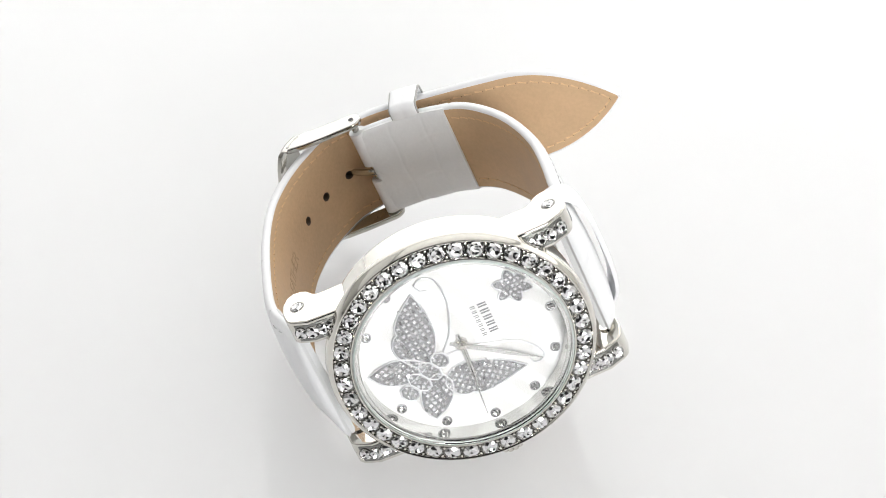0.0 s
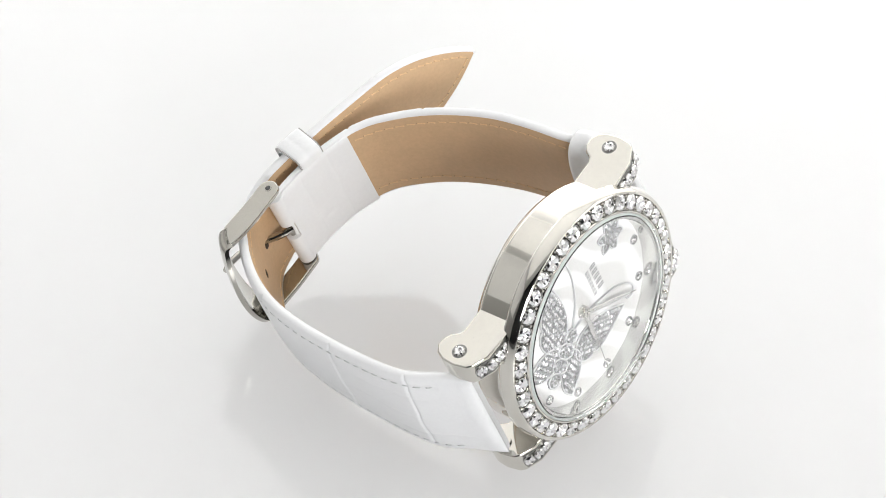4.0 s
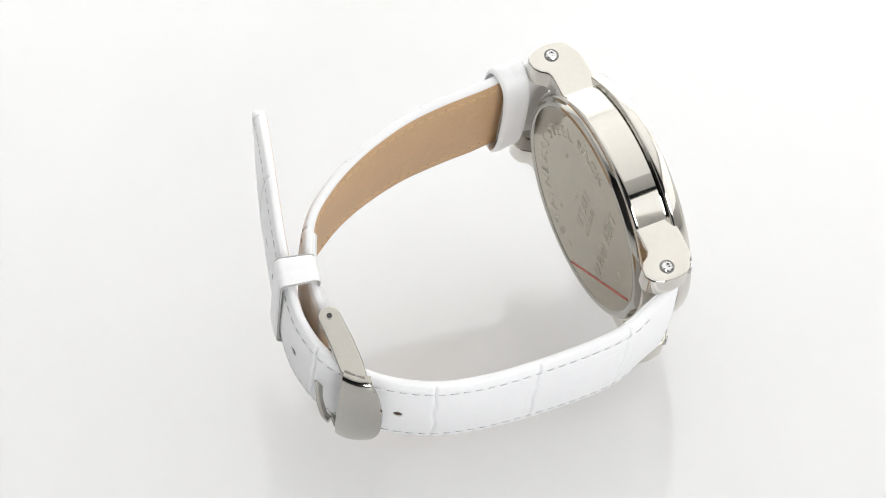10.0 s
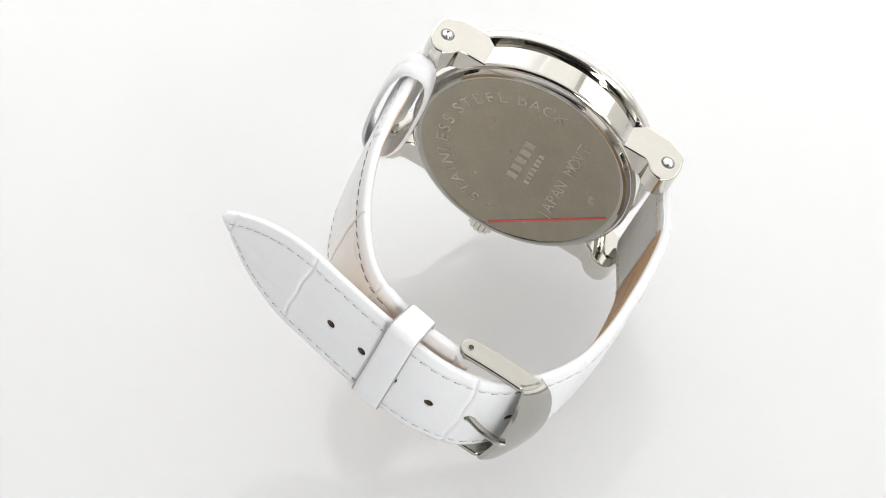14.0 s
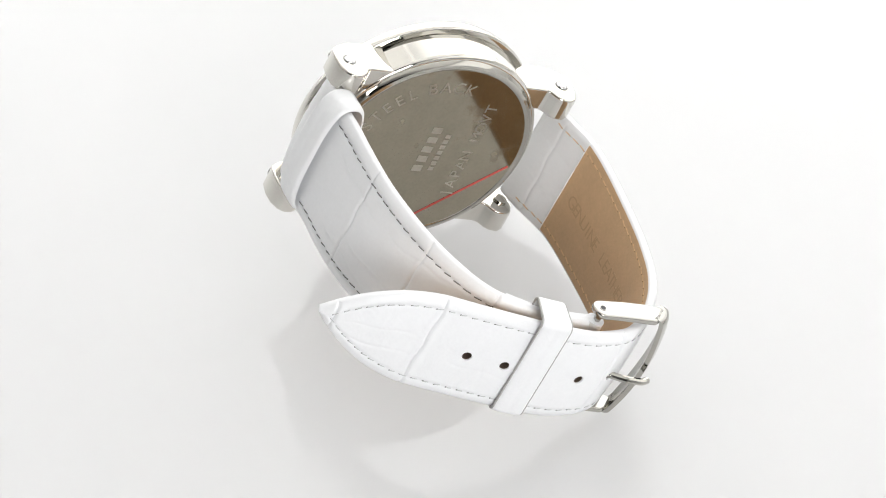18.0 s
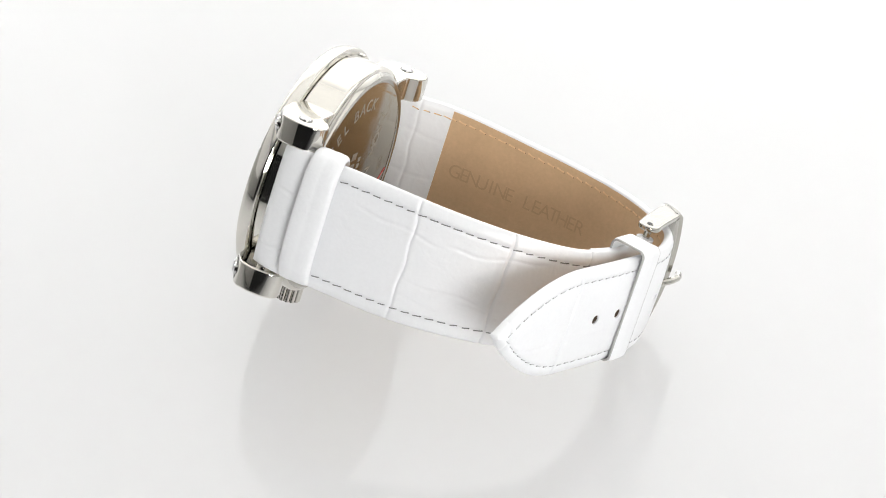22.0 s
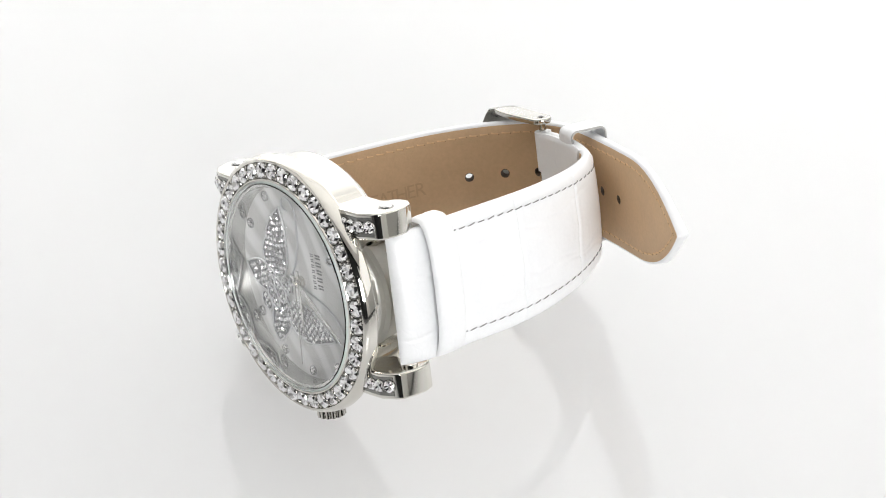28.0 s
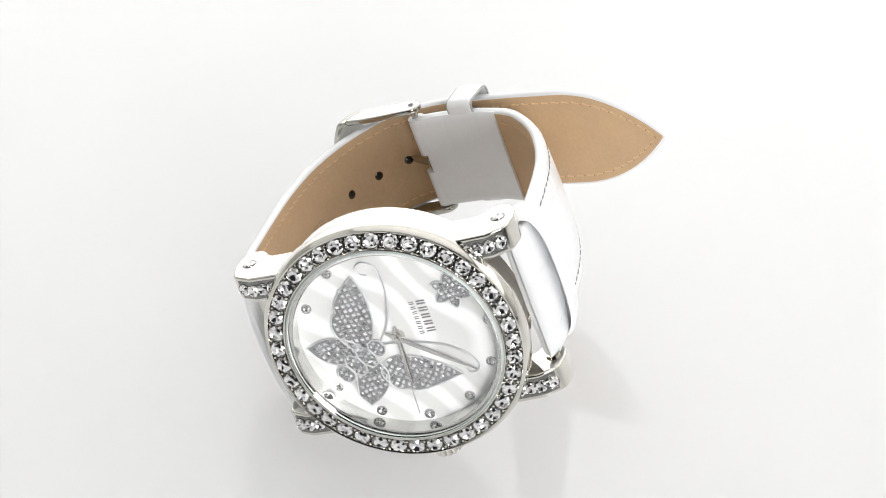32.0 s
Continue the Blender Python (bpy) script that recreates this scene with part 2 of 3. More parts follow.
crystal = top("crystal", lathe([(0, 0.66), (17.0, 0.66), (17.0, 1.5), (16.85, 1.62), (0, 1.62)], 160), CRYSTAL, "clear flat watch glass", 12, True)
part("ground_edge", lathe([(17.02, 0.66), (17.22, 0.66), (17.22, 1.36), (17.14, 1.46), (17.02, 1.52)], 160, True), FROST, crystal, "pale green ground edge of the glass", 40)
crystal.visible_shadow = False
top("gasket", lathe([(17.31, 0.3), (17.31, 1.2), (17.24, 1.3), (17.24, 0.612), (16.95, 0.612), (16.95, 0.5), (17.0, 0.3)], 128, True), GASKET, "pale grey gasket round the glass")
top("inner_ring", lathe([(17.0, 0.48), (16.3, 0.48), (16.2, 0.38), (16.18, -2.6), (17.0, -2.6)], 128, True), MIRROR, "mirror-bright ring round the dial")
dial = top("dial", lathe([(0, -2.5), (16.6, -2.5), (16.6, -2.9), (0, -2.9)], 128), PEARL, "mother-of-pearl dial with wavy bands")


# rhinestones: foil-backed, so that crown facets and the star of pavilion facets under the table mirror the room
def brilliant(r, seed):
    rnd = random.Random(seed)
    bm = bmesh.new()
    n = 8

    def ring(radius, height, offset, wobble=0.0, sway=0.0):
        made = []
        for i in range(n):
            a = (i + offset + rnd.uniform(-sway, sway)) * 2 * math.pi / n
            made.append(bm.verts.new((r * radius * math.cos(a) * MM, r * radius * math.sin(a) * MM, r * (height + rnd.uniform(-wobble, wobble)) * MM)))
        return made
    star, table = ring(0.33, 0.17, 0.0, 0.11, 0.12), ring(0.62, 0.31, 0.5, 0.05, 0.06)
    mid, girdle, foot = ring(0.83, 0.22, 0.0, 0.05), ring(1.0, 0.0, 0.5), ring(1.0, -0.3, 0.5)
    culet = bm.verts.new((rnd.uniform(-0.08, 0.08) * r * MM, rnd.uniform(-0.08, 0.08) * r * MM, 0.05 * r * MM))
    for i in range(n):
        j = (i + 1) % n
        bm.faces.new((culet, star[i], star[j]))
        bm.faces.new((star[i], table[i], star[j]))
        bm.faces.new((star[j], table[i], table[j]))
        bm.faces.new((table[i], mid[j], table[j]))
        bm.faces.new((table[i], mid[i], girdle[i], mid[j]))
        bm.faces.new((mid[j], girdle[i], girdle[j]))
        bm.faces.new((girdle[i], foot[i], foot[j], girdle[j]))
    return bm


def rhinestone(r, seed, parent, m=None):
    return part("rhinestone", brilliant(r, seed), STONE, parent, "", 0, m)


def cup(r):
    """The thin steel rim that holds a stone at its girdle."""
    return lathe([(0.98 * r, -0.25 * r), (0.99 * r, 0.04 * r), (1.04 * r, 0.10 * r), (1.08 * r, 0.04 * r), (1.09 * r, -0.25 * r)], 20)


def on(x, y, z, normal, spin=0.0):
    """A pose in mm whose z axis lies along the normal."""
    q = Vector(normal).to_track_quat("Z", "Y").to_matrix().to_4x4()
    return Matrix.Translation((x * MM, y * MM, z * MM)) @ q @ Matrix.Rotation(spin, 4, "Z")


big_stones = [rhinestone(1.36, k, bezel) for k in range(9)]
big_cup = part("stone_setting", cup(1.33), CUP, bezel, "", 40)
bead = part("claw", lathe([(0, 0.32), (0.2, 0.25), (0.3, 0.0), (0.3, -0.3)], 8), STEEL, bezel, "", 40)
SLOPE = math.atan2(0.55, 2.35)
for i in range(40):
    a = radians(9 * i + 0.3)
    nrm = (math.sin(SLOPE) * math.cos(a), math.sin(SLOPE) * math.sin(a), math.cos(SLOPE))
    tilt = Vector(nrm) + Vector((random.uniform(-0.06, 0.06), random.uniform(-0.06, 0.06), 0))
    place = on(18.98 * math.cos(a), 18.98 * math.sin(a), 0.78, tilt, random.uniform(0, 6.28))
    if i < 9:
        big_stones[i].matrix_basis = place
    else:
        again("rhinestone", big_stones[i * 7 % 9], bezel, place)
    if i == 0:
        big_cup.matrix_basis = place
    else:
        again("stone_setting", big_cup, bezel, place)
    b = radians(9 * i + 4.8)
    for k, rr in enumerate((18.1, 19.85)):
        q = on(rr * math.cos(b), rr * math.sin(b), 0.86 if k == 0 else 0.5, nrm)
        if i == 0 and k == 0:
            bead.matrix_basis = q
        else:
            again("claw", bead, bezel, q)

# dark sheet under the stones: the shade of the gaps put into its colour
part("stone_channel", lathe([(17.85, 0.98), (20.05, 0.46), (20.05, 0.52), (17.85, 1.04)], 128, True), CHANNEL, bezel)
# lugs
LUG = [(12.5, -0.9), (16, -0.9), (19.8, -1.1), (22.3, -2.4), (23.0, -3.2), (23.4, -5.5), (23.2, -7.6), (22.4, -9.2), (21.2, -9.9), (19.8, -9.7), (18.8, -9.1),
       (18.0, -7.9), (17.2, -7.5), (15.6, -7.5), (12.5, -7.5)]
small_stone = small_cup = None
for sy in (1, -1):
    for sx in (-1, 1):
        lo, hi = sorted((sx * 10.75, sx * 15.1))
        lug = top("lug", prism([(a * sy, b) for a, b in LUG], 0, lo, hi, 0.35, 3), STEEL, "steel lug with a row of small rhinestones", 40, True)
        # plate at the surface whose dark colour gives the shade of a recess
        tray = [(15.4, -0.86), (18.0, -0.93), (19.8, -1.05), (22.1, -2.2), (22.0, -2.5), (19.7, -1.4), (15.4, -1.2)]
        part("stone_tray", prism([(a * sy, b + 0.0) for a, b in tray], 0, sx * 12.9 - 1.55, sx * 12.9 + 1.55), TRAY, lug, "", 20)
        spots = [(sx * 12.9, sy * (16.3 + 1.72 * k), (-0.80, -0.84, -0.98, -1.72)[k], (0, sy * (0.03, 0.05, 0.2, 0.46)[k], 1), 1.04) for k in range(4)]
        # dark disc that paints the shade of the side stone's recess
        part("stone_tray", tube([Vector((sx * 15.0, sy * 20.9, -5.85)), Vector((sx * 15.135, sy * 20.9, -5.85))], 1.22, 24), TRAY, lug, "", 20)
        spots.append((sx * 15.15, sy * 20.9, -5.85, (sx, 0, 0), 0.95))
        for x, y, z, nrm, r in spots:
            q = on(x, y, z, nrm, random.uniform(0, 6)) @ Matrix.Diagonal((r, r, r, 1))
            if small_stone is None:
                small_stone = rhinestone(1.0, 9, lug, q)
                small_cup = part("stone_setting", cup(1.0), CUP, lug, "", 40, q)
            else:
                again("rhinestone", small_stone, lug, q)
                again("stone_setting", small_cup, lug, q)
        hood = tube([Vector((sx * 10.4, sy * 21.3, -6.3)), Vector((sx * 11.2, sy * 21.3, -6.3))], 1.2, 16)
        part("spring_bar_end", hood, STEEL, lug)

# crown
crown = top("crown", tube([Vector((19.6, 0, -4.2)), Vector((20.7, 0, -4.2))], 1.3, 16), STEEL, "fluted steel winding crown")
flutes = []
for i in range(112):
    a = 2 * math.pi * i / 112
    r = 2.05 + 0.34 * abs(math.cos(7 * a)) ** 0.6
    flutes.append((r * math.cos(a), -4.2 + r * math.sin(a)))
part("crown_knob", prism(flutes, 0, 20.5, 23.3, 0.0), STEEL, crown, "", 50)


# ---------------------------------------------------------------- strap
class Band:
    """A strap's middle line in the y-z plane, with a width and a thickness along it."""

    def __init__(self, points, half, thick, mid=lambda s: -0.5, n=420):
        pts, self.length = spline([(0, y, z) for y, z in points], n)
        self.pts, self.n, self.half, self.thick, self.mid = pts, n, half, thick, mid

    def frame_at(self, s):
        """Middle point, direction and outward normal at s mm along the strap."""
        f = max(0.0, min(self.n - 1.001, s / self.length * (self.n - 1)))
        i = int(f)
        p = self.pts[i].lerp(self.pts[i + 1], f - i)
        j0, j1 = max(0, i - 2), min(self.n - 1, i + 3)
        d = (self.pts[j1] - self.pts[j0]).normalized()
        return p, d, Vector((0, d.z, -d.y)) * self.turn

    turn = 1
    seam = 1.9

    def spot(self, s, u, v):
        """u mm across from the middle, v mm outward of the middle line."""
        p, d, nrm = self.frame_at(s)
        return Vector((self.mid(s) + u, p.y, p.z)) + nrm * v

    def sheet(self, s0, s1, v0, v1, inset=0.0, pad=0.0, crease=None, step=0.25, across=36, edge=0.35, roll=0.0):
        """A slab of the strap between two depths, with rounded long edges and an embossed outer face."""
        bm = bmesh.new()
        n = max(2, int((s1 - s0) / step))
        rows = []
        for i in range(n + 1):
            s = s0 + (s1 - s0) * i / n
            p, d, nrm = self.frame_at(s)
            w = max(0.05, self.half(s) - inset)
            row = []
            f = math.sqrt(max(0.0, 1 - (1 - s / roll) ** 2)) if roll and s < roll else 1.0
            for k in range(across + 1):
                u = -1 + 2 * k / across
                e = max(0.0, 1 - (1 - abs(u)) * w / max(1e-6, edge * 3))
                top_v = v1 + pad * self.thick(s) * (1 - u * u) - edge * e * e
                if crease:
                    top_v -= crease(s, u * w)
                row.append(Vector((self.mid(s) + u * w, p.y, p.z)) + nrm * (0.2 + (top_v - 0.2) * f))
            low = min(0.42, 0.5 * w)
            for u, lift in ((w - 0.02, 0.55), (w - 0.14, 0.2), (w - low, 0), (0, 0), (low - w, 0), (0.14 - w, 0.2), (0.02 - w, 0.55)):
                row.append(Vector((self.mid(s) + u, p.y, p.z)) + nrm * (0.2 + (v0 + lift * min(1.0, (v1 - v0) / 1.7) - 0.2) * f))
            rows.append([bm.verts.new(q * MM) for q in row])
        m = len(rows[0])
        for a, b in zip(rows, rows[1:]):
            for k in range(m):
                bm.faces.new((a[k], a[(k + 1) % m], b[(k + 1) % m], b[k]))
        bm.faces.new(rows[0])
        bm.faces.new(rows[-1])
        return bm


def clamp(x, a=0.0, b=1.0):
    return max(a, min(b, x))


def smooth(a, b, x):
    t = clamp((x - a) / (b - a))
    return t * t * (3 - 2 * t)


def croc(lines, seed, runs=(), deep=0.3):
    """Embossed creases: wandering lines across the strap, and a few that run along it between them."""
    rnd = random.Random(seed)
    along = []
    for a, b in zip(lines, lines[1:]):
        if rnd.random() < 0.8 and b - a < 16:
            along.append((a, b, rnd.uniform(-4.5, 4.5), rnd.uniform(-1, 1)))

    def depth(s, u):
        d = 0.0
        for i, c in enumerate(lines):
            x = s - c - 0.22 * math.sin(u * 0.25 + i * 1.7) - 0.12 * math.sin(u * 0.9 + i)
            d += deep * math.exp(-(x / 0.19) ** 2)
            d -= 0.2 * deep * math.exp(-((abs(x) - 0.7) / 0.5) ** 2)
        for a, b, u0, tilt in along:
            if a < s < b:
                x = u - u0 - tilt * (s - a) / (b - a) - 0.4 * math.sin(s * 0.5)
                d += 0.15 * math.exp(-(x / 0.25) ** 2) * math.sin(math.pi * (s - a) / (b - a))
        for a, b, u0, u1, cut in runs:
            if a < s < b:
                f = (s - a) / (b - a)
                x = u - u0 - (u1 - u0) * f * f - 0.25 * math.sin(s * 0.7 + u0)
                d += cut * math.exp(-(x / 0.22) ** 2) * min(1.0, 6 * f, 6 * (1 - f))
        return d
    return depth


# the half that carries the tip, from the lug at six o'clock
tip_band = Band([(-22.6, -4.0), (-23.5, -7.0), (-24.5, -9.8), (-25.9, -13.2), (-26.6, -17), (-26.75, -22), (-26.6, -27), (-26.3, -32), (-25.8, -37), (-25.0, -41.5),
                 (-23.9, -45.6), (-22.2, -49.4), (-20.1, -52.8), (-17.2, -56.2), (-12.6, -60.0), (-6, -61.5), (0, -61), (7, -59.4), (13.1, -57.8), (25, -54.3), (36.7, -50.3)],
                None, None)
TL = tip_band.length


def tip_half(s):
    w = 10.2 - 1.35 * smooth(0, 50, s)
    e = clamp((s - (TL - 19.0)) / 19.0)
    return w * (1 - e ** 2.1) ** 0.95 + 0.25


tip_band.half, tip_band.thick = tip_half, lambda s: 1.0 + 0.9 * (1 - smooth(4, 26, s))
tip_band.turn = 1
tip_band.mid = lambda s: -0.3 - 0.6 * smooth(20, 60, s)
# the half that carries the buckle, from the lug at twelve o'clock
buckle_band = Band([(21.5, -4.4), (22.6, -7.0), (22.9, -9.8), (22.7, -13), (22.3, -17.5), (22.2, -22), (21.95, -26.7), (21.4, -31.3), (20.2, -36.3), (18.5, -41.3),
                    (16.3, -45.9), (13.3, -50.4), (10.9, -52.8), (8.4, -54.3), (3.5, -56.3), (-2, -57.4), (-7, -57.7)], None, None)
BL = buckle_band.length
buckle_band.half, buckle_band.thick = (lambda s: 10.6 - 1.9 * smooth(18, 62, s)), (lambda s: 1.0 + 0.9 * (1 - smooth(4, 26, s)))
buckle_band.turn, buckle_band.seam = -1, 2.3
buckle_band.mid = lambda s: -0.5 - 0.35 * smooth(18, 62, s)


def run_at(band, y, z):
    """How far along a strap the place nearest to (y, z) lies."""
    i = min(range(band.n), key=lambda k: (band.pts[k].y - y) ** 2 + (band.pts[k].z - z) ** 2)
    return band.length * i / (band.n - 1)


def strap(name, band, label, end, lines, seed, runs=()):
    skin = croc(lines, seed, runs, 0.3 if band is tip_band else 0.24)

    def relief(s, u):
        """Creases, and the shallow groove that the stitching pulls in beside the rolled edge."""
        g = (abs(u) - (band.half(s) - band.seam)) / 0.34
        return skin(s, u) + (0.15 * math.exp(-g * g) if s > 6 else 0.0)
    return top(name, band.sheet(0, end, -0.95, 0.75, 0, 0.42, relief, 0.17, 84, 0.5, 2.2), LEATHER, label, 60)


S_FOLD6 = run_at(tip_band, -26.2, -14.5)
strap6 = strap("tip_strap", tip_band, "white crocodile-embossed strap half with punched holes", TL,
               [run_at(tip_band, -26.2, -14.8), run_at(tip_band, -26.4, -30.4), run_at(tip_band, -23.6, -46.4), TL - 49, TL - 17.3, TL - 2.5], 3,
               [(3, 18, 4.8, 5.6, 0.12), (6, 24, -5.4, -4.4, 0.12), (24, 44, 5.0, 3.6, 0.1), (TL - 34, TL - 22, 2.6, 2.0, 0.07), (TL - 16, TL - 4, -1.2, 0.4, 0.09)])
part("lining", tip_band.sheet(S_FOLD6, TL - 0.4, -1.06, -0.5, 0.42, 0, None, 0.5, 12, 0.1), TAN, strap6, "tan leather lining")
inner_tip = Band([(p.y, p.z) for p in tip_band.pts[::6]] + [(tip_band.pts[-1].y, tip_band.pts[-1].z)], tip_half, lambda s: 0.4, tip_band.mid)
inner_tip.turn = -1
part("folded_end", inner_tip.sheet(0.3, S_FOLD6, 0.35, 1.25, 0.1, 0.2, croc([5.6], 4, [(1, 12, 3.0, 3.6, 0.12), (2, 13, -4.4, -3.4, 0.12)], 0.12), 0.17, 60), LEATHER, strap6, "white leather turned in at the lug", 50)
strap12 = strap("buckle_strap", buckle_band, "white crocodile-embossed strap half that holds the buckle", BL,
                [run_at(buckle_band, 22.8, -12), run_at(buckle_band, 21.7, -28.8), run_at(buckle_band, 18.2, -43.5), run_at(buckle_band, 10, -54.3)], 5,
                [(-2, 10, -3.2, -3.0, 0.2), (-2, 10, 6.4, 6.2, 0.2), (14, 30, -5.5, -4.2, 0.14), (30, 47, -4.6, -6.4, 0.14), (18, 34, 5.6, 6.4, 0.1), (32, 52, 4.2, 5.6, 0.1)])
S_FOLD12, S_TAB = run_at(buckle_band, 22.7, -13), run_at(buckle_band, 8.4, -54.3)
part("lining", buckle_band.sheet(S_FOLD12, S_TAB, -1.06, -0.5, 0.42, 0, None, 0.5, 12, 0.1), TAN, strap12, "tan leather lining")
inner_band = Band([(p.y, p.z) for p in buckle_band.pts[::6]] + [(buckle_band.pts[-1].y, buckle_band.pts[-1].z)], buckle_band.half, lambda s: 0.5, buckle_band.mid)
part("folded_tab", inner_band.sheet(S_TAB - 0.3, BL - 0.4, 0.35, 1.42, 0.1, 0.25, croc([S_TAB + 4.5, S_TAB + 10.5], 8, [(S_TAB - 1, S_TAB + 9, -4.0, -3.2, 0.1), (S_TAB + 2, S_TAB + 16, 3.4, 4.4, 0.05)], 0.05), 0.17, 60), LEATHER, strap12, "white leather tab folded round the buckle bar", 50)
part("folded_end", inner_band.sheet(0.3, S_FOLD12, 0.35, 1.25, 0.1, 0.2, croc([5.0], 6, [(1, 12, 3.0, 3.6, 0.12)], 0.12), 0.17, 60), LEATHER, strap12, "white leather turned in at the lug", 50)


def loop_ring(band, s, width, u0, u1, v0, v1, wall, round_by=0.9, oval=0.0):
    """A leather keeper round the strap: a band of the given width along it."""
    pts = []
    n = 8
    for cx, cy, a0 in ((u1 - round_by, v1 - round_by, 0), (u0 + round_by, v1 - round_by, 90), (u0 + round_by, v0 + round_by, 180), (u1 - round_by, v0 + round_by, 270)):
        for k in range(n + 1):
            a = radians(a0 + 90 * k / n)
            pts.append((cx + round_by * math.cos(a), cy + round_by * math.sin(a), math.cos(a), math.sin(a)))
    if oval:
        pts = []
        hu, hv = (u1 - u0) / 2, (v1 - v0) / 2
        for k in range(72):
            c, sn = math.cos(k * math.pi / 36), math.sin(k * math.pi / 36)
            x, y = math.copysign(abs(c) ** (2 / oval), c), math.copysign(abs(sn) ** (2 / oval), sn)
            nrm = Vector((math.copysign(abs(x) ** (oval - 1), x) / hu, math.copysign(abs(y) ** (oval - 1), y) / hv)).normalized()
            pts.append(((u0 + u1) / 2 + hu * x, (v0 + v1) / 2 + hv * y, nrm.x, nrm.y))
    bm = bmesh.new()
    prof = [(-0.5, 0), (-0.47, 0.7), (-0.4, 1.0), (-0.2, 1.1), (-0.08, 1.08), (-0.03, 1.0), (0.03, 1.06), (0.12, 1.14), (0.38, 1.02), (0.46, 0.7), (0.5, 0), (0.4, -0.1), (-0.4, -0.1)]
    rings = []
    for u, v, nu, nv in pts:
        rings.append([bm.verts.new(band.spot(s + a * width, u + nu * wall * b, v + nv * wall * b) * MM) for a, b in prof])
    for a, b in zip(rings, rings[1:] + rings[:1]):
        for k in range(len(prof)):
            bm.faces.new((a[k], a[(k + 1) % len(prof)], b[(k + 1) % len(prof)], b[k]))
    return bm


S_KEEP = run_at(tip_band, 3.0, -60.4)
keeper = top("fixed_keeper", loop_ring(tip_band, S_KEEP - 0.3, 5.1, -10.3, 8.9, -4.6, 1.3, 0.42), LEATHER, "white leather keeper round both strap ends", 50)
for side in (-1, 1):
    part("cut_edge", loop_ring(tip_band, S_KEEP - 0.3 + 2.48 * side, 0.3, -10.3, 8.9, -4.6, 1.3, 0.26), CUT, keeper, "raw grey edge of the leather", 50)
S_FREE = run_at(buckle_band, 22.7, -13.0)
top("loose_keeper", loop_ring(buckle_band, S_FREE - 0.7, 5.2, -11.2, 10.1, -3.9, 2.6, 0.65, 2.8, 2.8), LEATHER, "loose white leather keeper pushed up to the lug", 50)

# buckle: two arms, a broad crossbar and a hooked tongue
buckle = top("buckle", tube([Vector((-11.6, -7, -57.7)), Vector((8.5, -7, -57.7))], 0.6, 12), SATIN, "satin steel pin buckle")
ARM = [(-7.2 + 1.85 * math.sin(radians(a)), -57.6 - 1.85 * math.cos(radians(a))) for a in range(0, 181, 12)]
ARM += [(-8.6, -55.75), (-12, -55.7), (-16.0, -55.9), (-18.7, -56.4), (-19.5, -57.0), (-17.2, -59.5), (-16.4, -59.9), (-13, -59.6), (-9.5, -59.45)]
for x in (-11.9, 7.9):
    part("arm", prism(ARM, 0, x, x + 1.0, 0.3, 3), SATIN, buckle, "", 40, None, True)
bar = bmesh.new()
rows = []
for i in range(49):
    u = math.sin(math.pi / 2 * (-1 + i / 24))
    x = -1.55 + 10.35 * u
    row = []
    inner = 3.1 * (1 - u * u) ** 0.8
    for side in (0, 1):
        for k in (range(9) if side == 0 else range(8, -1, -1)):
            v = -2.1 + (4.2 + inner) * k / 8
            bow = 0.45 * (1 - (k / 4 - 1) ** 2) + 1.5 * (1 - u * u) - 0.75 * side - 0.9 * (1 - math.sqrt(max(0.0, 1 - (max(0.0, abs(u) - 0.93) / 0.07) ** 2)))
            row.append((x, -18.9 - 0.62 * v - 0.78 * bow, -58.5 + 0.78 * v - 0.62 * bow))
    rows.append([bar.verts.new([c * MM for c in q]) for q in row])
for a, b in zip(rows, rows[1:]):
    for k in range(18):
        bar.faces.new((a[k], a[(k + 1) % 18], b[(k + 1) % 18], b[k]))
bar.faces.new(rows[0])
bar.faces.new(rows[-1])
part("crossbar", bar, SATIN, buckle, "", 40)
pin, _ = spline([(-0.9, -7, -57.0), (-0.9, -9.5, -58.6), (-1.0, -12.2, -60.9), (-1.2, -14.6, -62.1), (-1.3, -16.1, -62.5), (-1.32, -17.8, -62.7), (-1.35, -19.1, -62.3)], 30)
part("tongue", tube(pin, 0.6, 10), SATIN, buckle)


part("rivet", tube([Vector((-11.96, -7.0, -57.6)), Vector((-11.90, -7.0, -57.6))], 0.62, 20), SATIN, buckle)
# no real hole: a dark disc paints the shade inside it
part("rivet_hole_shade", tube([Vector((-12.0, -7.0, -57.6)), Vector((-11.94, -7.0, -57.6))], 0.45, 16), DARK, buckle)
part("bar_fold", tube([Vector((-9.4, -6.9, -57.6)), Vector((-2.6, -6.9, -57.6))], 1.45, 24), LEATHER, strap12)
part("bar_fold", tube([Vector((0.8, -6.9, -57.6)), Vector((7.6, -6.9, -57.6))], 1.45, 24), LEATHER, strap12)


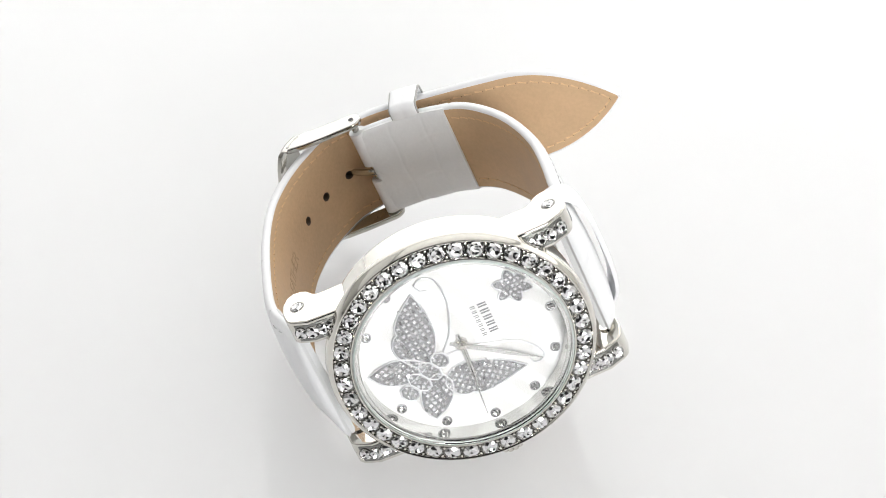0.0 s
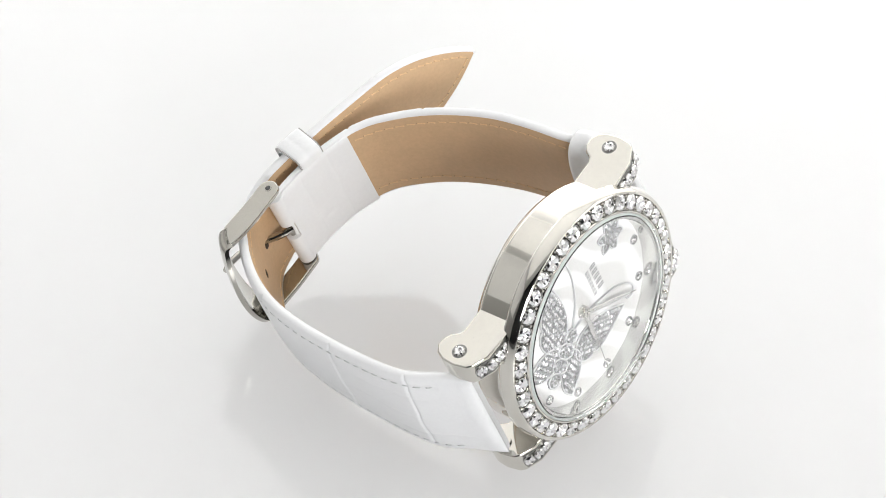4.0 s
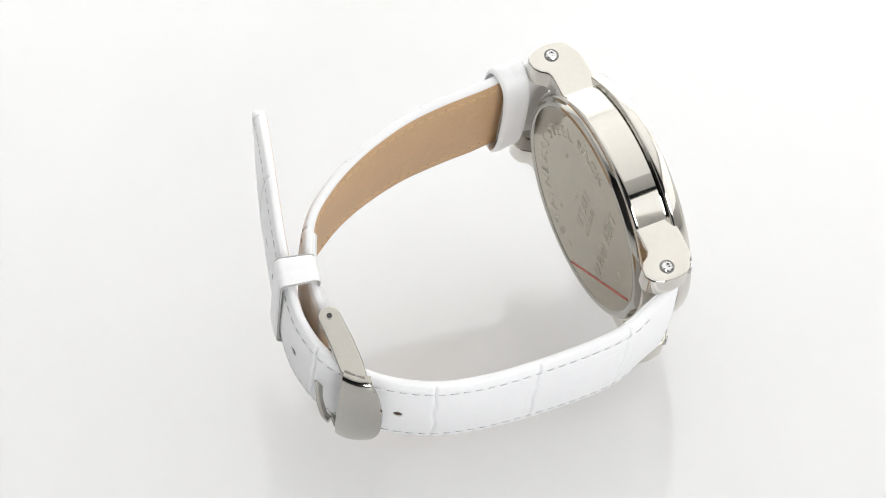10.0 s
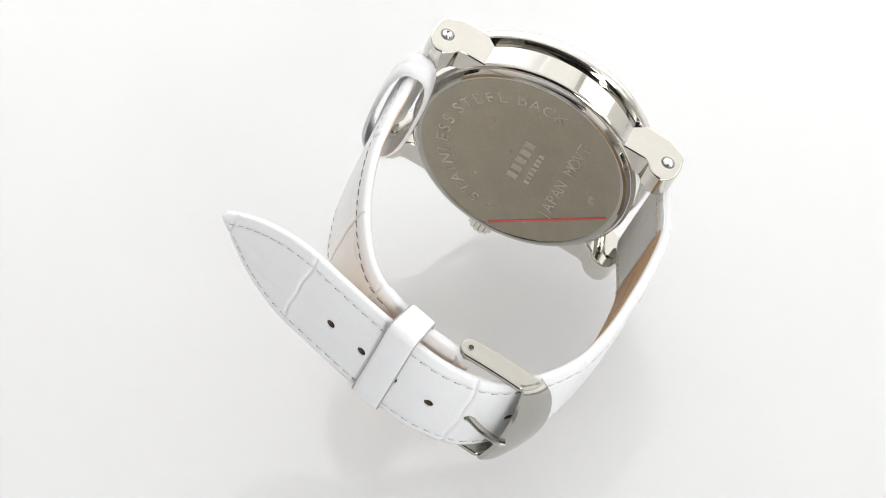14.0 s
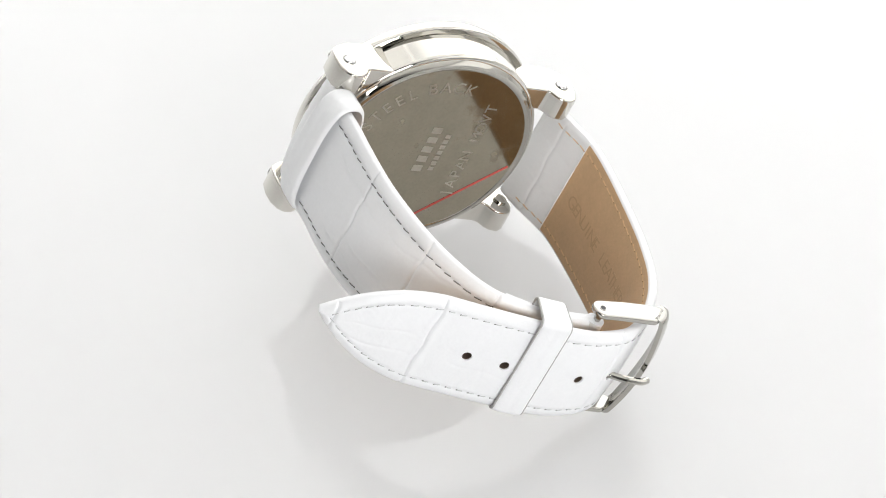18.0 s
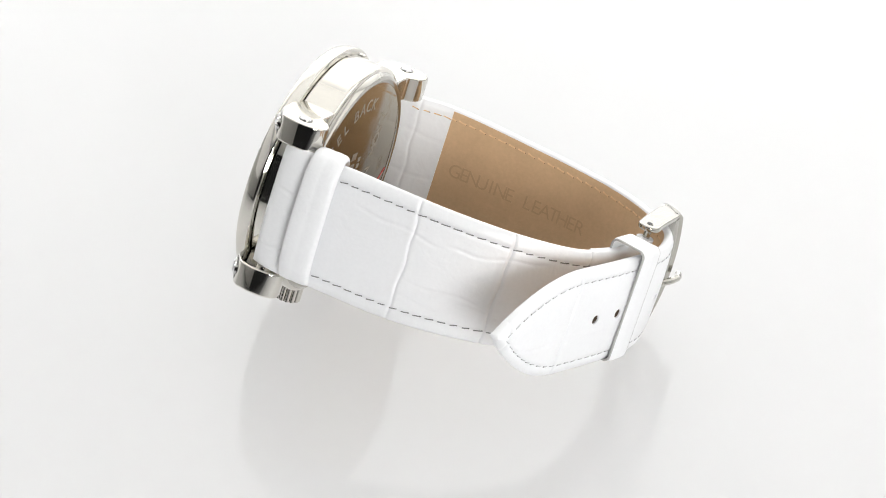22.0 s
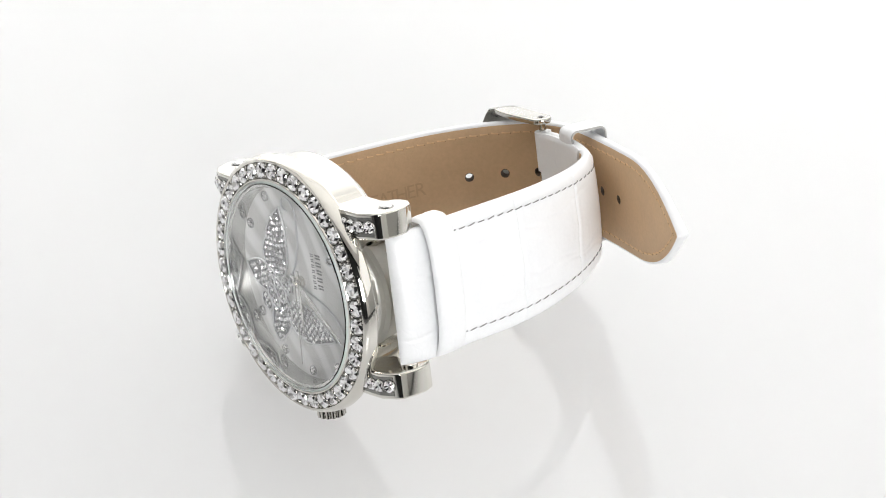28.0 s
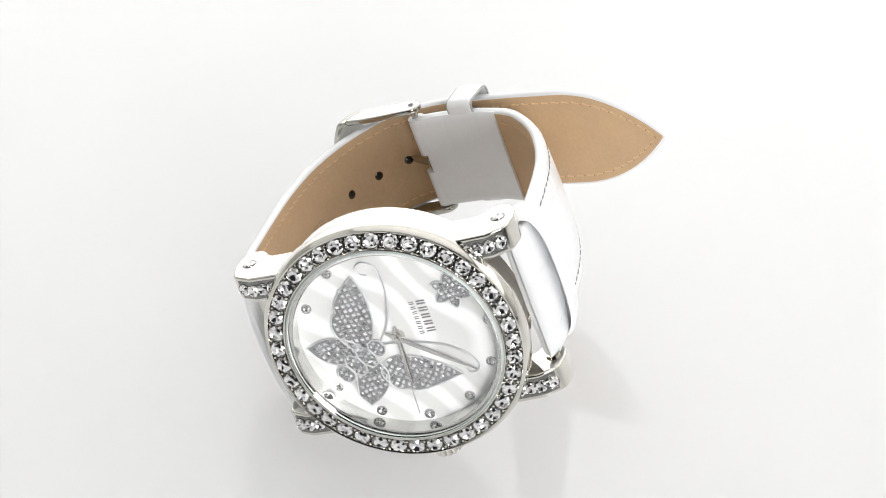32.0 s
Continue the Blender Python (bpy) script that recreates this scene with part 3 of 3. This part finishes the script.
# punched holes
def punch(ob, cuts):
    """Cuts round holes through a strap layer."""
    bm = bmesh.new()
    for p, d in cuts:
        bmesh.ops.create_cone(bm, cap_ends=True, segments=20, radius1=0.8 * MM, radius2=0.8 * MM, depth=8 * MM,
                              matrix=Matrix.Translation(p * MM) @ d.to_track_quat("Z", "Y").to_matrix().to_4x4())
    me = bpy.data.meshes.new("cutter")
    bm.to_mesh(me)
    bm.free()
    tool = new("cutter", me)
    tool.matrix_basis = LOCAL if ob.parent == watch else Matrix()
    tool.parent = ob.parent
    mod = ob.modifiers.new("holes", "BOOLEAN")
    mod.operation, mod.solver, mod.object = "DIFFERENCE", "EXACT", tool
    bpy.context.view_layer.update()
    done = bpy.data.meshes.new_from_object(ob.evaluated_get(bpy.context.evaluated_depsgraph_get()))
    ob.modifiers.clear()
    ob.data = done
    bpy.data.objects.remove(tool)


S_H1 = run_at(tip_band, 13.2, -57.8)
cuts = []
for i in range(7):
    s = S_H1 - 6.45 * i
    p, d, nrm = tip_band.frame_at(s)
    cuts.append((tip_band.spot(s, 0, 0), nrm))
punch(strap6, cuts)
for ob in strap6.children:
    if ob.name.startswith("lining"):
        punch(ob, cuts)


# sleeve in each hole: brown cut leather, darkened further for the shade inside
HOLE = material("shaded_cut_leather", (0.10, 0.07, 0.05), 0.8)
for p, nrm in cuts:
    bm = bmesh.new()
    q = nrm.to_track_quat("Z", "Y").to_matrix()
    rings = [[bm.verts.new((p + q @ Vector((r * math.cos(k * 0.3927), r * math.sin(k * 0.3927), h))) * MM) for k in range(16)] for r, h in ((0.82, -1.0), (0.82, 0.95), (0.68, 0.9), (0.68, -0.95))]
    for a, b in zip(rings, rings[1:] + rings[:1]):
        for k in range(16):
            bm.faces.new((a[k], a[(k + 1) % 16], b[(k + 1) % 16], b[k]))
    part("hole_edge", bm, HOLE, strap6, "brown cut edge of a punched hole, darkened for its shade")


# stitching
def stitches(band, owner, s0, s1, inset, outer, mat, length, radius, pitch=1.95):
    mesh = None
    for side in (-1, 1):
        s = s0
        while s < s1:
            w = band.half(s) - inset
            if w > 0.15:
                u = side * w
                rel = u / band.half(s)
                v = 0.64 + 0.42 * band.thick(s) * (1 - rel * rel) if outer else -1.06 if outer is False else -1.3
                w2 = band.half(s + 0.3) - inset
                a, b = band.spot(s, u, v), band.spot(s + 0.3, side * w2, v)
                d = (b - a).normalized()
                p, dd, nrm = band.frame_at(s)
                x = d.cross(nrm).normalized()
                z = x.cross(d)
                m = Matrix((( x.x, d.x, z.x, a.x * MM), (x.y, d.y, z.y, a.y * MM), (x.z, d.z, z.z, a.z * MM), (0, 0, 0, 1)))
                m = m @ Matrix.Rotation(0.12 + random.uniform(-0.1, 0.1), 4, "Z") @ Matrix.Diagonal((1, random.uniform(0.85, 1.1), 1, 1))
                if mesh is None:
                    pts = [Vector((0, length * (k / 6 - 0.5), radius * 0.6 * math.sin(math.pi * k / 6))) for k in range(7)]
                    mesh = part("stitch", tube(pts, radius, 6), mat, owner, "", 60, m)
                    # dark bead that paints the shadow at the stitch's end
                    hole = bmesh.new()
                    bmesh.ops.create_icosphere(hole, subdivisions=1, radius=0.15 * MM, matrix=Matrix.Translation((0, length * 0.5 * MM, 0)) @ Matrix.Diagonal((0.8, 1.5, 0.45, 1) if outer else (0.8, 1.1, 0.4, 1)))
                    pit = part("hole_shade", hole, PIT if outer else BROWN_PIT, owner, "", 60, m)
                else:
                    again("stitch", mesh, owner, m)
                    again("hole_shade", pit, owner, m)
            s += pitch * (0.75 if band is tip_band and w < 6.0 else 1)


stitches(tip_band, strap6, 7.5, TL - 2.0, tip_band.seam, True, THREAD, 1.0, 0.085)
stitches(tip_band, strap6, 7.5, TL - 2.0, tip_band.seam, False, TAN_THREAD, 1.4, 0.17)
stitches(buckle_band, strap12, 11.5, BL - 16, buckle_band.seam, True, DARK_THREAD, 1.2, 0.095)
stitches(buckle_band, strap12, 11.5, S_TAB - 1, buckle_band.seam, False, TAN_THREAD, 1.4, 0.17)

stitches(tip_band, strap6, 4.5, S_FOLD6 - 0.6, tip_band.seam, None, TAN_THREAD, 1.2, 0.12)
stitches(buckle_band, strap12, 4.5, S_FOLD12 - 3.2, buckle_band.seam, None, TAN_THREAD, 1.2, 0.12)


# lettering
def glyph(char, size, depth=0.03):
    cu = bpy.data.curves.new("glyph", "FONT")
    cu.body, cu.size, cu.extrude, cu.align_x = char, size * MM, depth * MM, "CENTER"
    ob = new("glyph", cu)
    bpy.context.view_layer.update()
    me = bpy.data.meshes.new_from_object(ob.evaluated_get(bpy.context.evaluated_depsgraph_get()))
    bpy.data.objects.remove(ob)
    return me


GLYPHS = {}


def letter(char, size, mat, parent, m):
    key = (char, size, mat.name)
    if key not in GLYPHS:
        GLYPHS[key] = glyph(char, size)
        GLYPHS[key].materials.append(mat)
    ob = new("letter", GLYPHS[key])
    ob.parent, ob.matrix_basis = parent, m
    return ob


def axes(right, up, at):
    r, u = Vector(right).normalized(), Vector(up).normalized()
    n = r.cross(u)
    return Matrix(((r.x, u.x, n.x, at[0] * MM), (r.y, u.y, n.y, at[1] * MM), (r.z, u.z, n.z, at[2] * MM), (0, 0, 0, 1)))


# pressed lettering on the lining: its sunk shade is put into a darker tan
s = run_at(tip_band, -26.7, -18.0)
for char in "GENUINE LEATHER":
    if char != " ":
        p, d, nrm = tip_band.frame_at(s)
        letter(char, 3.4, TAN_DEEP, strap6, axes(d, (-1, 0, 0), tip_band.spot(s, 1.5, -1.06)))
    s += 1.78
# round and across the case back
BACK_Z = -8.42
turn_by = 188.8
for char in "KCAB LEETS SSELNIATS":
    if char == " ":
        turn_by -= 4.9
        continue
    a = radians(turn_by)
    letter(char, 3.15, ETCH, back, axes((-math.sin(a), math.cos(a), 0), (math.cos(a), math.sin(a), 0), (12.9 * math.cos(a), 12.9 * math.sin(a), BACK_Z)))
    turn_by -= 9.75 if char != "I" else 8.0
for i, char in enumerate("JAPAN MOVT"):
    if char != " ":
        letter(char, 3.0, ETCH, back, axes((-1, 0, 0), (0, 1, 0), (8.5 - 2.1 * i, -9.0, BACK_Z)))
for i in range(5):
    x = 3.8 - 2.1 * i
    part("engraved_bar", prism([(x - 0.65, -1.0), (x + 0.65, -1.0), (x + 0.65, 0.9), (x - 0.65, 0.9)], 2, BACK_Z - 0.03, BACK_Z + 0.1), ETCH, back, "", 0)
for i in range(7):
    x = 3.6 - 1.2 * i
    part("engraved_bar", prism([(x - 0.4, -3.2), (x + 0.4, -3.2), (x + 0.4, -2.2), (x - 0.4, -2.2)], 2, BACK_Z - 0.03, BACK_Z + 0.1), ETCH, back, "", 0)
part("film_edge", prism([(1.6, -17.4), (17.4, -0.9), (17.1, -0.6), (1.3, -17.1)], 2, BACK_Z - 0.05, BACK_Z + 0.1), RED, back, "thin red edge of the protective film", 0)

# ---------------------------------------------------------------- the dial's ornaments
DZ = -2.5


def closed(points, n=60):
    """A smooth closed outline through a few control points, given as (x, y) or (x, y, 1) for a sharp point."""
    out = []
    k = len(points)
    for i in range(k):
        a, b, c, d = points[i - 1], points[i], points[(i + 1) % k], points[(i + 2) % k]
        m0 = [0.0, 0.0] if len(b) > 2 else [(c[j] - a[j]) / 2 for j in (0, 1)]
        m1 = [0.0, 0.0] if len(c) > 2 else [(d[j] - b[j]) / 2 for j in (0, 1)]
        for q in range(n // k):
            t = q / (n // k)
            h = (2 * t ** 3 - 3 * t * t + 1, t ** 3 - 2 * t * t + t, -2 * t ** 3 + 3 * t * t, t ** 3 - t * t)
            out.append(tuple(h[0] * b[j] + h[1] * m0[j] + h[2] * c[j] + h[3] * m1[j] for j in (0, 1)))
    return out


def inside(x, y, poly):
    hit = False
    for (x0, y0), (x1, y1) in zip(poly, poly[1:] + poly[:1]):
        if (y0 > y) != (y1 > y) and x < (x1 - x0) * (y - y0) / (y1 - y0) + x0:
            hit = not hit
    return hit


def clear_of(x, y, poly, gap):
    return all(math.hypot(x - a, y - b) > gap for a, b in poly)


def pave(poly, z, pitch, turn, seed, gap=0.55, size=0.36):
    """Small faceted stones in rows within an outline."""
    rnd = random.Random(seed)
    bm = bmesh.new()
    xs, ys = [p[0] for p in poly], [p[1] for p in poly]
    cx, cy = sum(xs) / len(xs), sum(ys) / len(ys)
    for i in range(-20, 21):
        for j in range(-20, 21):
            a, b = i * pitch + 0.25 * pitch * math.sin(j * 0.8), j * pitch
            x = cx + a * math.cos(turn) - b * math.sin(turn)
            y = cy + a * math.sin(turn) + b * math.cos(turn)
            if inside(x, y, poly) and clear_of(x, y, poly, gap):
                t, tx, ty = turn + rnd.uniform(-0.25, 0.25), rnd.uniform(-0.11, 0.11), rnd.uniform(-0.11, 0.11)
                x, y = x + rnd.uniform(-0.07, 0.07) * pitch, y + rnd.uniform(-0.07, 0.07) * pitch
                lo, hi = [], []
                for k in range(4):
                    c, sn = math.cos(t + (k + 0.5) * math.pi / 2), math.sin(t + (k + 0.5) * math.pi / 2)
                    lo.append(bm.verts.new(((x + size * 1.25 * c) * MM, (y + size * 1.25 * sn) * MM, z * MM)))
                    hi.append(bm.verts.new(((x + size * 0.85 * c) * MM, (y + size * 0.85 * sn) * MM, (z + 0.16 + tx * c + ty * sn) * MM)))
                bm.faces.new(hi)
                for k in range(4):
                    bm.faces.new((lo[k], lo[(k + 1) % 4], hi[(k + 1) % 4], hi[k]))
    return bm


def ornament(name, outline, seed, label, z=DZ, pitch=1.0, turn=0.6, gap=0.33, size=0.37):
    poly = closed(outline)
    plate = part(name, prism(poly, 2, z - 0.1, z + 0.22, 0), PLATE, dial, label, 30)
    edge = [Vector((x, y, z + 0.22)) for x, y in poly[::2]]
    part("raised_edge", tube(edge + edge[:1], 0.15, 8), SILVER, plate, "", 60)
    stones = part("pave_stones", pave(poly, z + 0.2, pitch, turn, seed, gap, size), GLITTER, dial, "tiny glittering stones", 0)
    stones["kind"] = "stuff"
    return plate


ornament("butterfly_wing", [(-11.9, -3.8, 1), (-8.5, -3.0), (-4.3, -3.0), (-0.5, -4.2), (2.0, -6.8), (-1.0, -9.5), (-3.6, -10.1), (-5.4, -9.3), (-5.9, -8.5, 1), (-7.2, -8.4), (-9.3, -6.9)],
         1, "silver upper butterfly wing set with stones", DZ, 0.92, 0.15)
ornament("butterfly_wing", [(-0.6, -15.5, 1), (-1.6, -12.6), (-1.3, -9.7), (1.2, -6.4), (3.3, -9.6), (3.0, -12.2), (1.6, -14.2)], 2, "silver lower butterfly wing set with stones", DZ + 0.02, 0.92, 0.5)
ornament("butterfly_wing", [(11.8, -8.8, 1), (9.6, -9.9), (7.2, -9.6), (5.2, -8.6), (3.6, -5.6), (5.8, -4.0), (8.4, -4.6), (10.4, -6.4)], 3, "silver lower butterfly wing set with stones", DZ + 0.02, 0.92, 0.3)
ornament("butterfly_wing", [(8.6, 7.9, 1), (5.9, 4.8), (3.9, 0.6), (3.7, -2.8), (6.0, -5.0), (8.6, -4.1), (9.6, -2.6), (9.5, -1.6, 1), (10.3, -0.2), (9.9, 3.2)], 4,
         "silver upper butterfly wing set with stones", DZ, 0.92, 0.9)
for i, (t, half) in enumerate(((0.0, 1.7), (0.27, 2.15), (0.55, 2.2), (0.82, 1.6))):
    c = Vector((5.5, -11.3, 0)).lerp(Vector((1.0, -3.4, 0)), t + 0.08)
    u = Vector((-4.5, 7.9, 0)).normalized()
    w = Vector((u.y, -u.x, 0))
    outline = []
    for k in range(8):
        a = (k + 0.5) * math.pi / 4
        q = c + u * (1.4 * math.cos(a)) + w * (half * math.sin(a))
        outline.append((q.x, q.y, 1))
    ornament("butterfly_body", outline, 10 + i, "silver butterfly body segment", DZ + 0.14, 0.78, 1.05, 0.3, 0.31)


def antenna(points):
    pts, _ = spline([(x, y, DZ + 0.25) for x, y in points], 60)
    part("antenna", tube(pts, 0.21, 8, lambda t: 1.0 - 0.35 * t), SILVER, dial, "curled silver antenna")


antenna([(0.6, -3.3), (-2.8, -0.9), (-6.7, 0.5), (-10.6, 0.9), (-12.9, 0.3), (-13.9, -1.3), (-13.2, -2.6), (-11.9, -2.3), (-11.5, -1.2)])
antenna([(1.0, -3.2), (1.1, -0.4), (1.8, 3.2), (3.2, 7.2), (5.2, 9.8), (7.4, 11.0), (8.7, 10.2), (8.5, 9.0), (7.6, 8.8)])
star = []
for k in range(72):
    a = 2 * math.pi * k / 72
    r = 1.85 + 1.4 * (1 - (abs((math.degrees(a) + 30) % 60 - 30) / 30) ** 1.25)
    star.append((-6.3 + r * math.cos(a), 11.0 + r * math.sin(a)))
part("flower", prism(star, 2, DZ - 0.1, DZ + 0.22), PLATE, dial, "silver six-petalled flower set with stones", 30)
rim = [Vector((x, y, DZ + 0.22)) for x, y in star]
part("raised_edge", tube(rim + rim[:1], 0.14, 8), SILVER, dial, "", 60)
part("pave_stones", pave(star, DZ + 0.2, 0.8, 0.3, 20, 0.3, 0.32), GLITTER, dial, "tiny glittering stones", 0)["kind"] = "stuff"
# hour markers
marker = part("hour_marker", lathe([(0, 0.06), (0.62, 0.06), (0.66, 0.26), (0.82, 0.26), (0.86, 0), (0.86, -0.1)], 24), MARKER, dial, "round silver hour marker")
gem = rhinestone(0.66, 31, dial)
for i, hour in enumerate((12, 1, 2, 3, 4, 5, 7, 8)):
    a = radians(90 - 30 * hour)
    q = Matrix.Translation((14.98 * math.cos(a) * MM, 14.98 * math.sin(a) * MM, DZ * MM))
    set_in = q @ Matrix.Translation((0, 0, 0.14 * MM)) @ Matrix.Rotation(0.9 * i, 4, "Z")
    if i == 0:
        marker.matrix_basis, gem.matrix_basis = q, set_in
    else:
        again("hour_marker", marker, dial, q)["label"] = "round silver hour marker"
        again("rhinestone", gem, dial, set_in)
# the maker's mark: plain bars in place of letters
for count, left, pitch, low, high, stroke in ((5, -5.45, 1.26, 4.75, 6.2, 0.28), (7, -5.4, 0.90, 3.5, 4.3, 0.17)):
    for i in range(count):
        for k in (0, 1):
            x = left + pitch * (i + 0.38 * k)
            part("printed_bar", prism([(x, low), (x + stroke, low), (x + stroke, high), (x, high)], 2, DZ - 0.1, DZ + 0.03), INK, dial, "", 0)
# pointers
top("hand_pivot", lathe([(0, -0.95), (0.35, -1.0), (0.45, -1.2), (0.7, -1.25), (0.75, -1.6), (1.0, -1.65), (1.05, -2.45), (0, -2.45)], 24), STEEL, "steel cap that holds the pointers")


def hand(name, x, y, wide, z, label):
    d = Vector((x, y, 0))
    u = d.normalized()
    w = Vector((-u.y, u.x, 0))
    a = [-u * 2.0 + w * wide * 0.3, w * wide * 0.45, d * 0.55 + w * wide * 0.5, d + w * 0.06, d - w * 0.06, d * 0.55 - w * wide * 0.5, -w * wide * 0.45, -u * 2.0 - w * wide * 0.3]
    top(name, prism([(q.x, q.y) for q in a], 2, z - 0.08, z + 0.08, 0.05, 1), MIRROR, label)


hand("hour_hand", 8.7, -0.4, 0.8, -1.85, "slender steel hour hand")
hand("minute_hand", 7.9, 10.7, 0.85, -1.5, "slender steel minute hand")
hand("second_hand", 13.8, -1.0, 0.22, -1.15, "thin steel second hand")


def motions():
    walk(watch, [(t, pose(0, 0, 0, 0, 0, a)) for t, a in TURN])


motions()
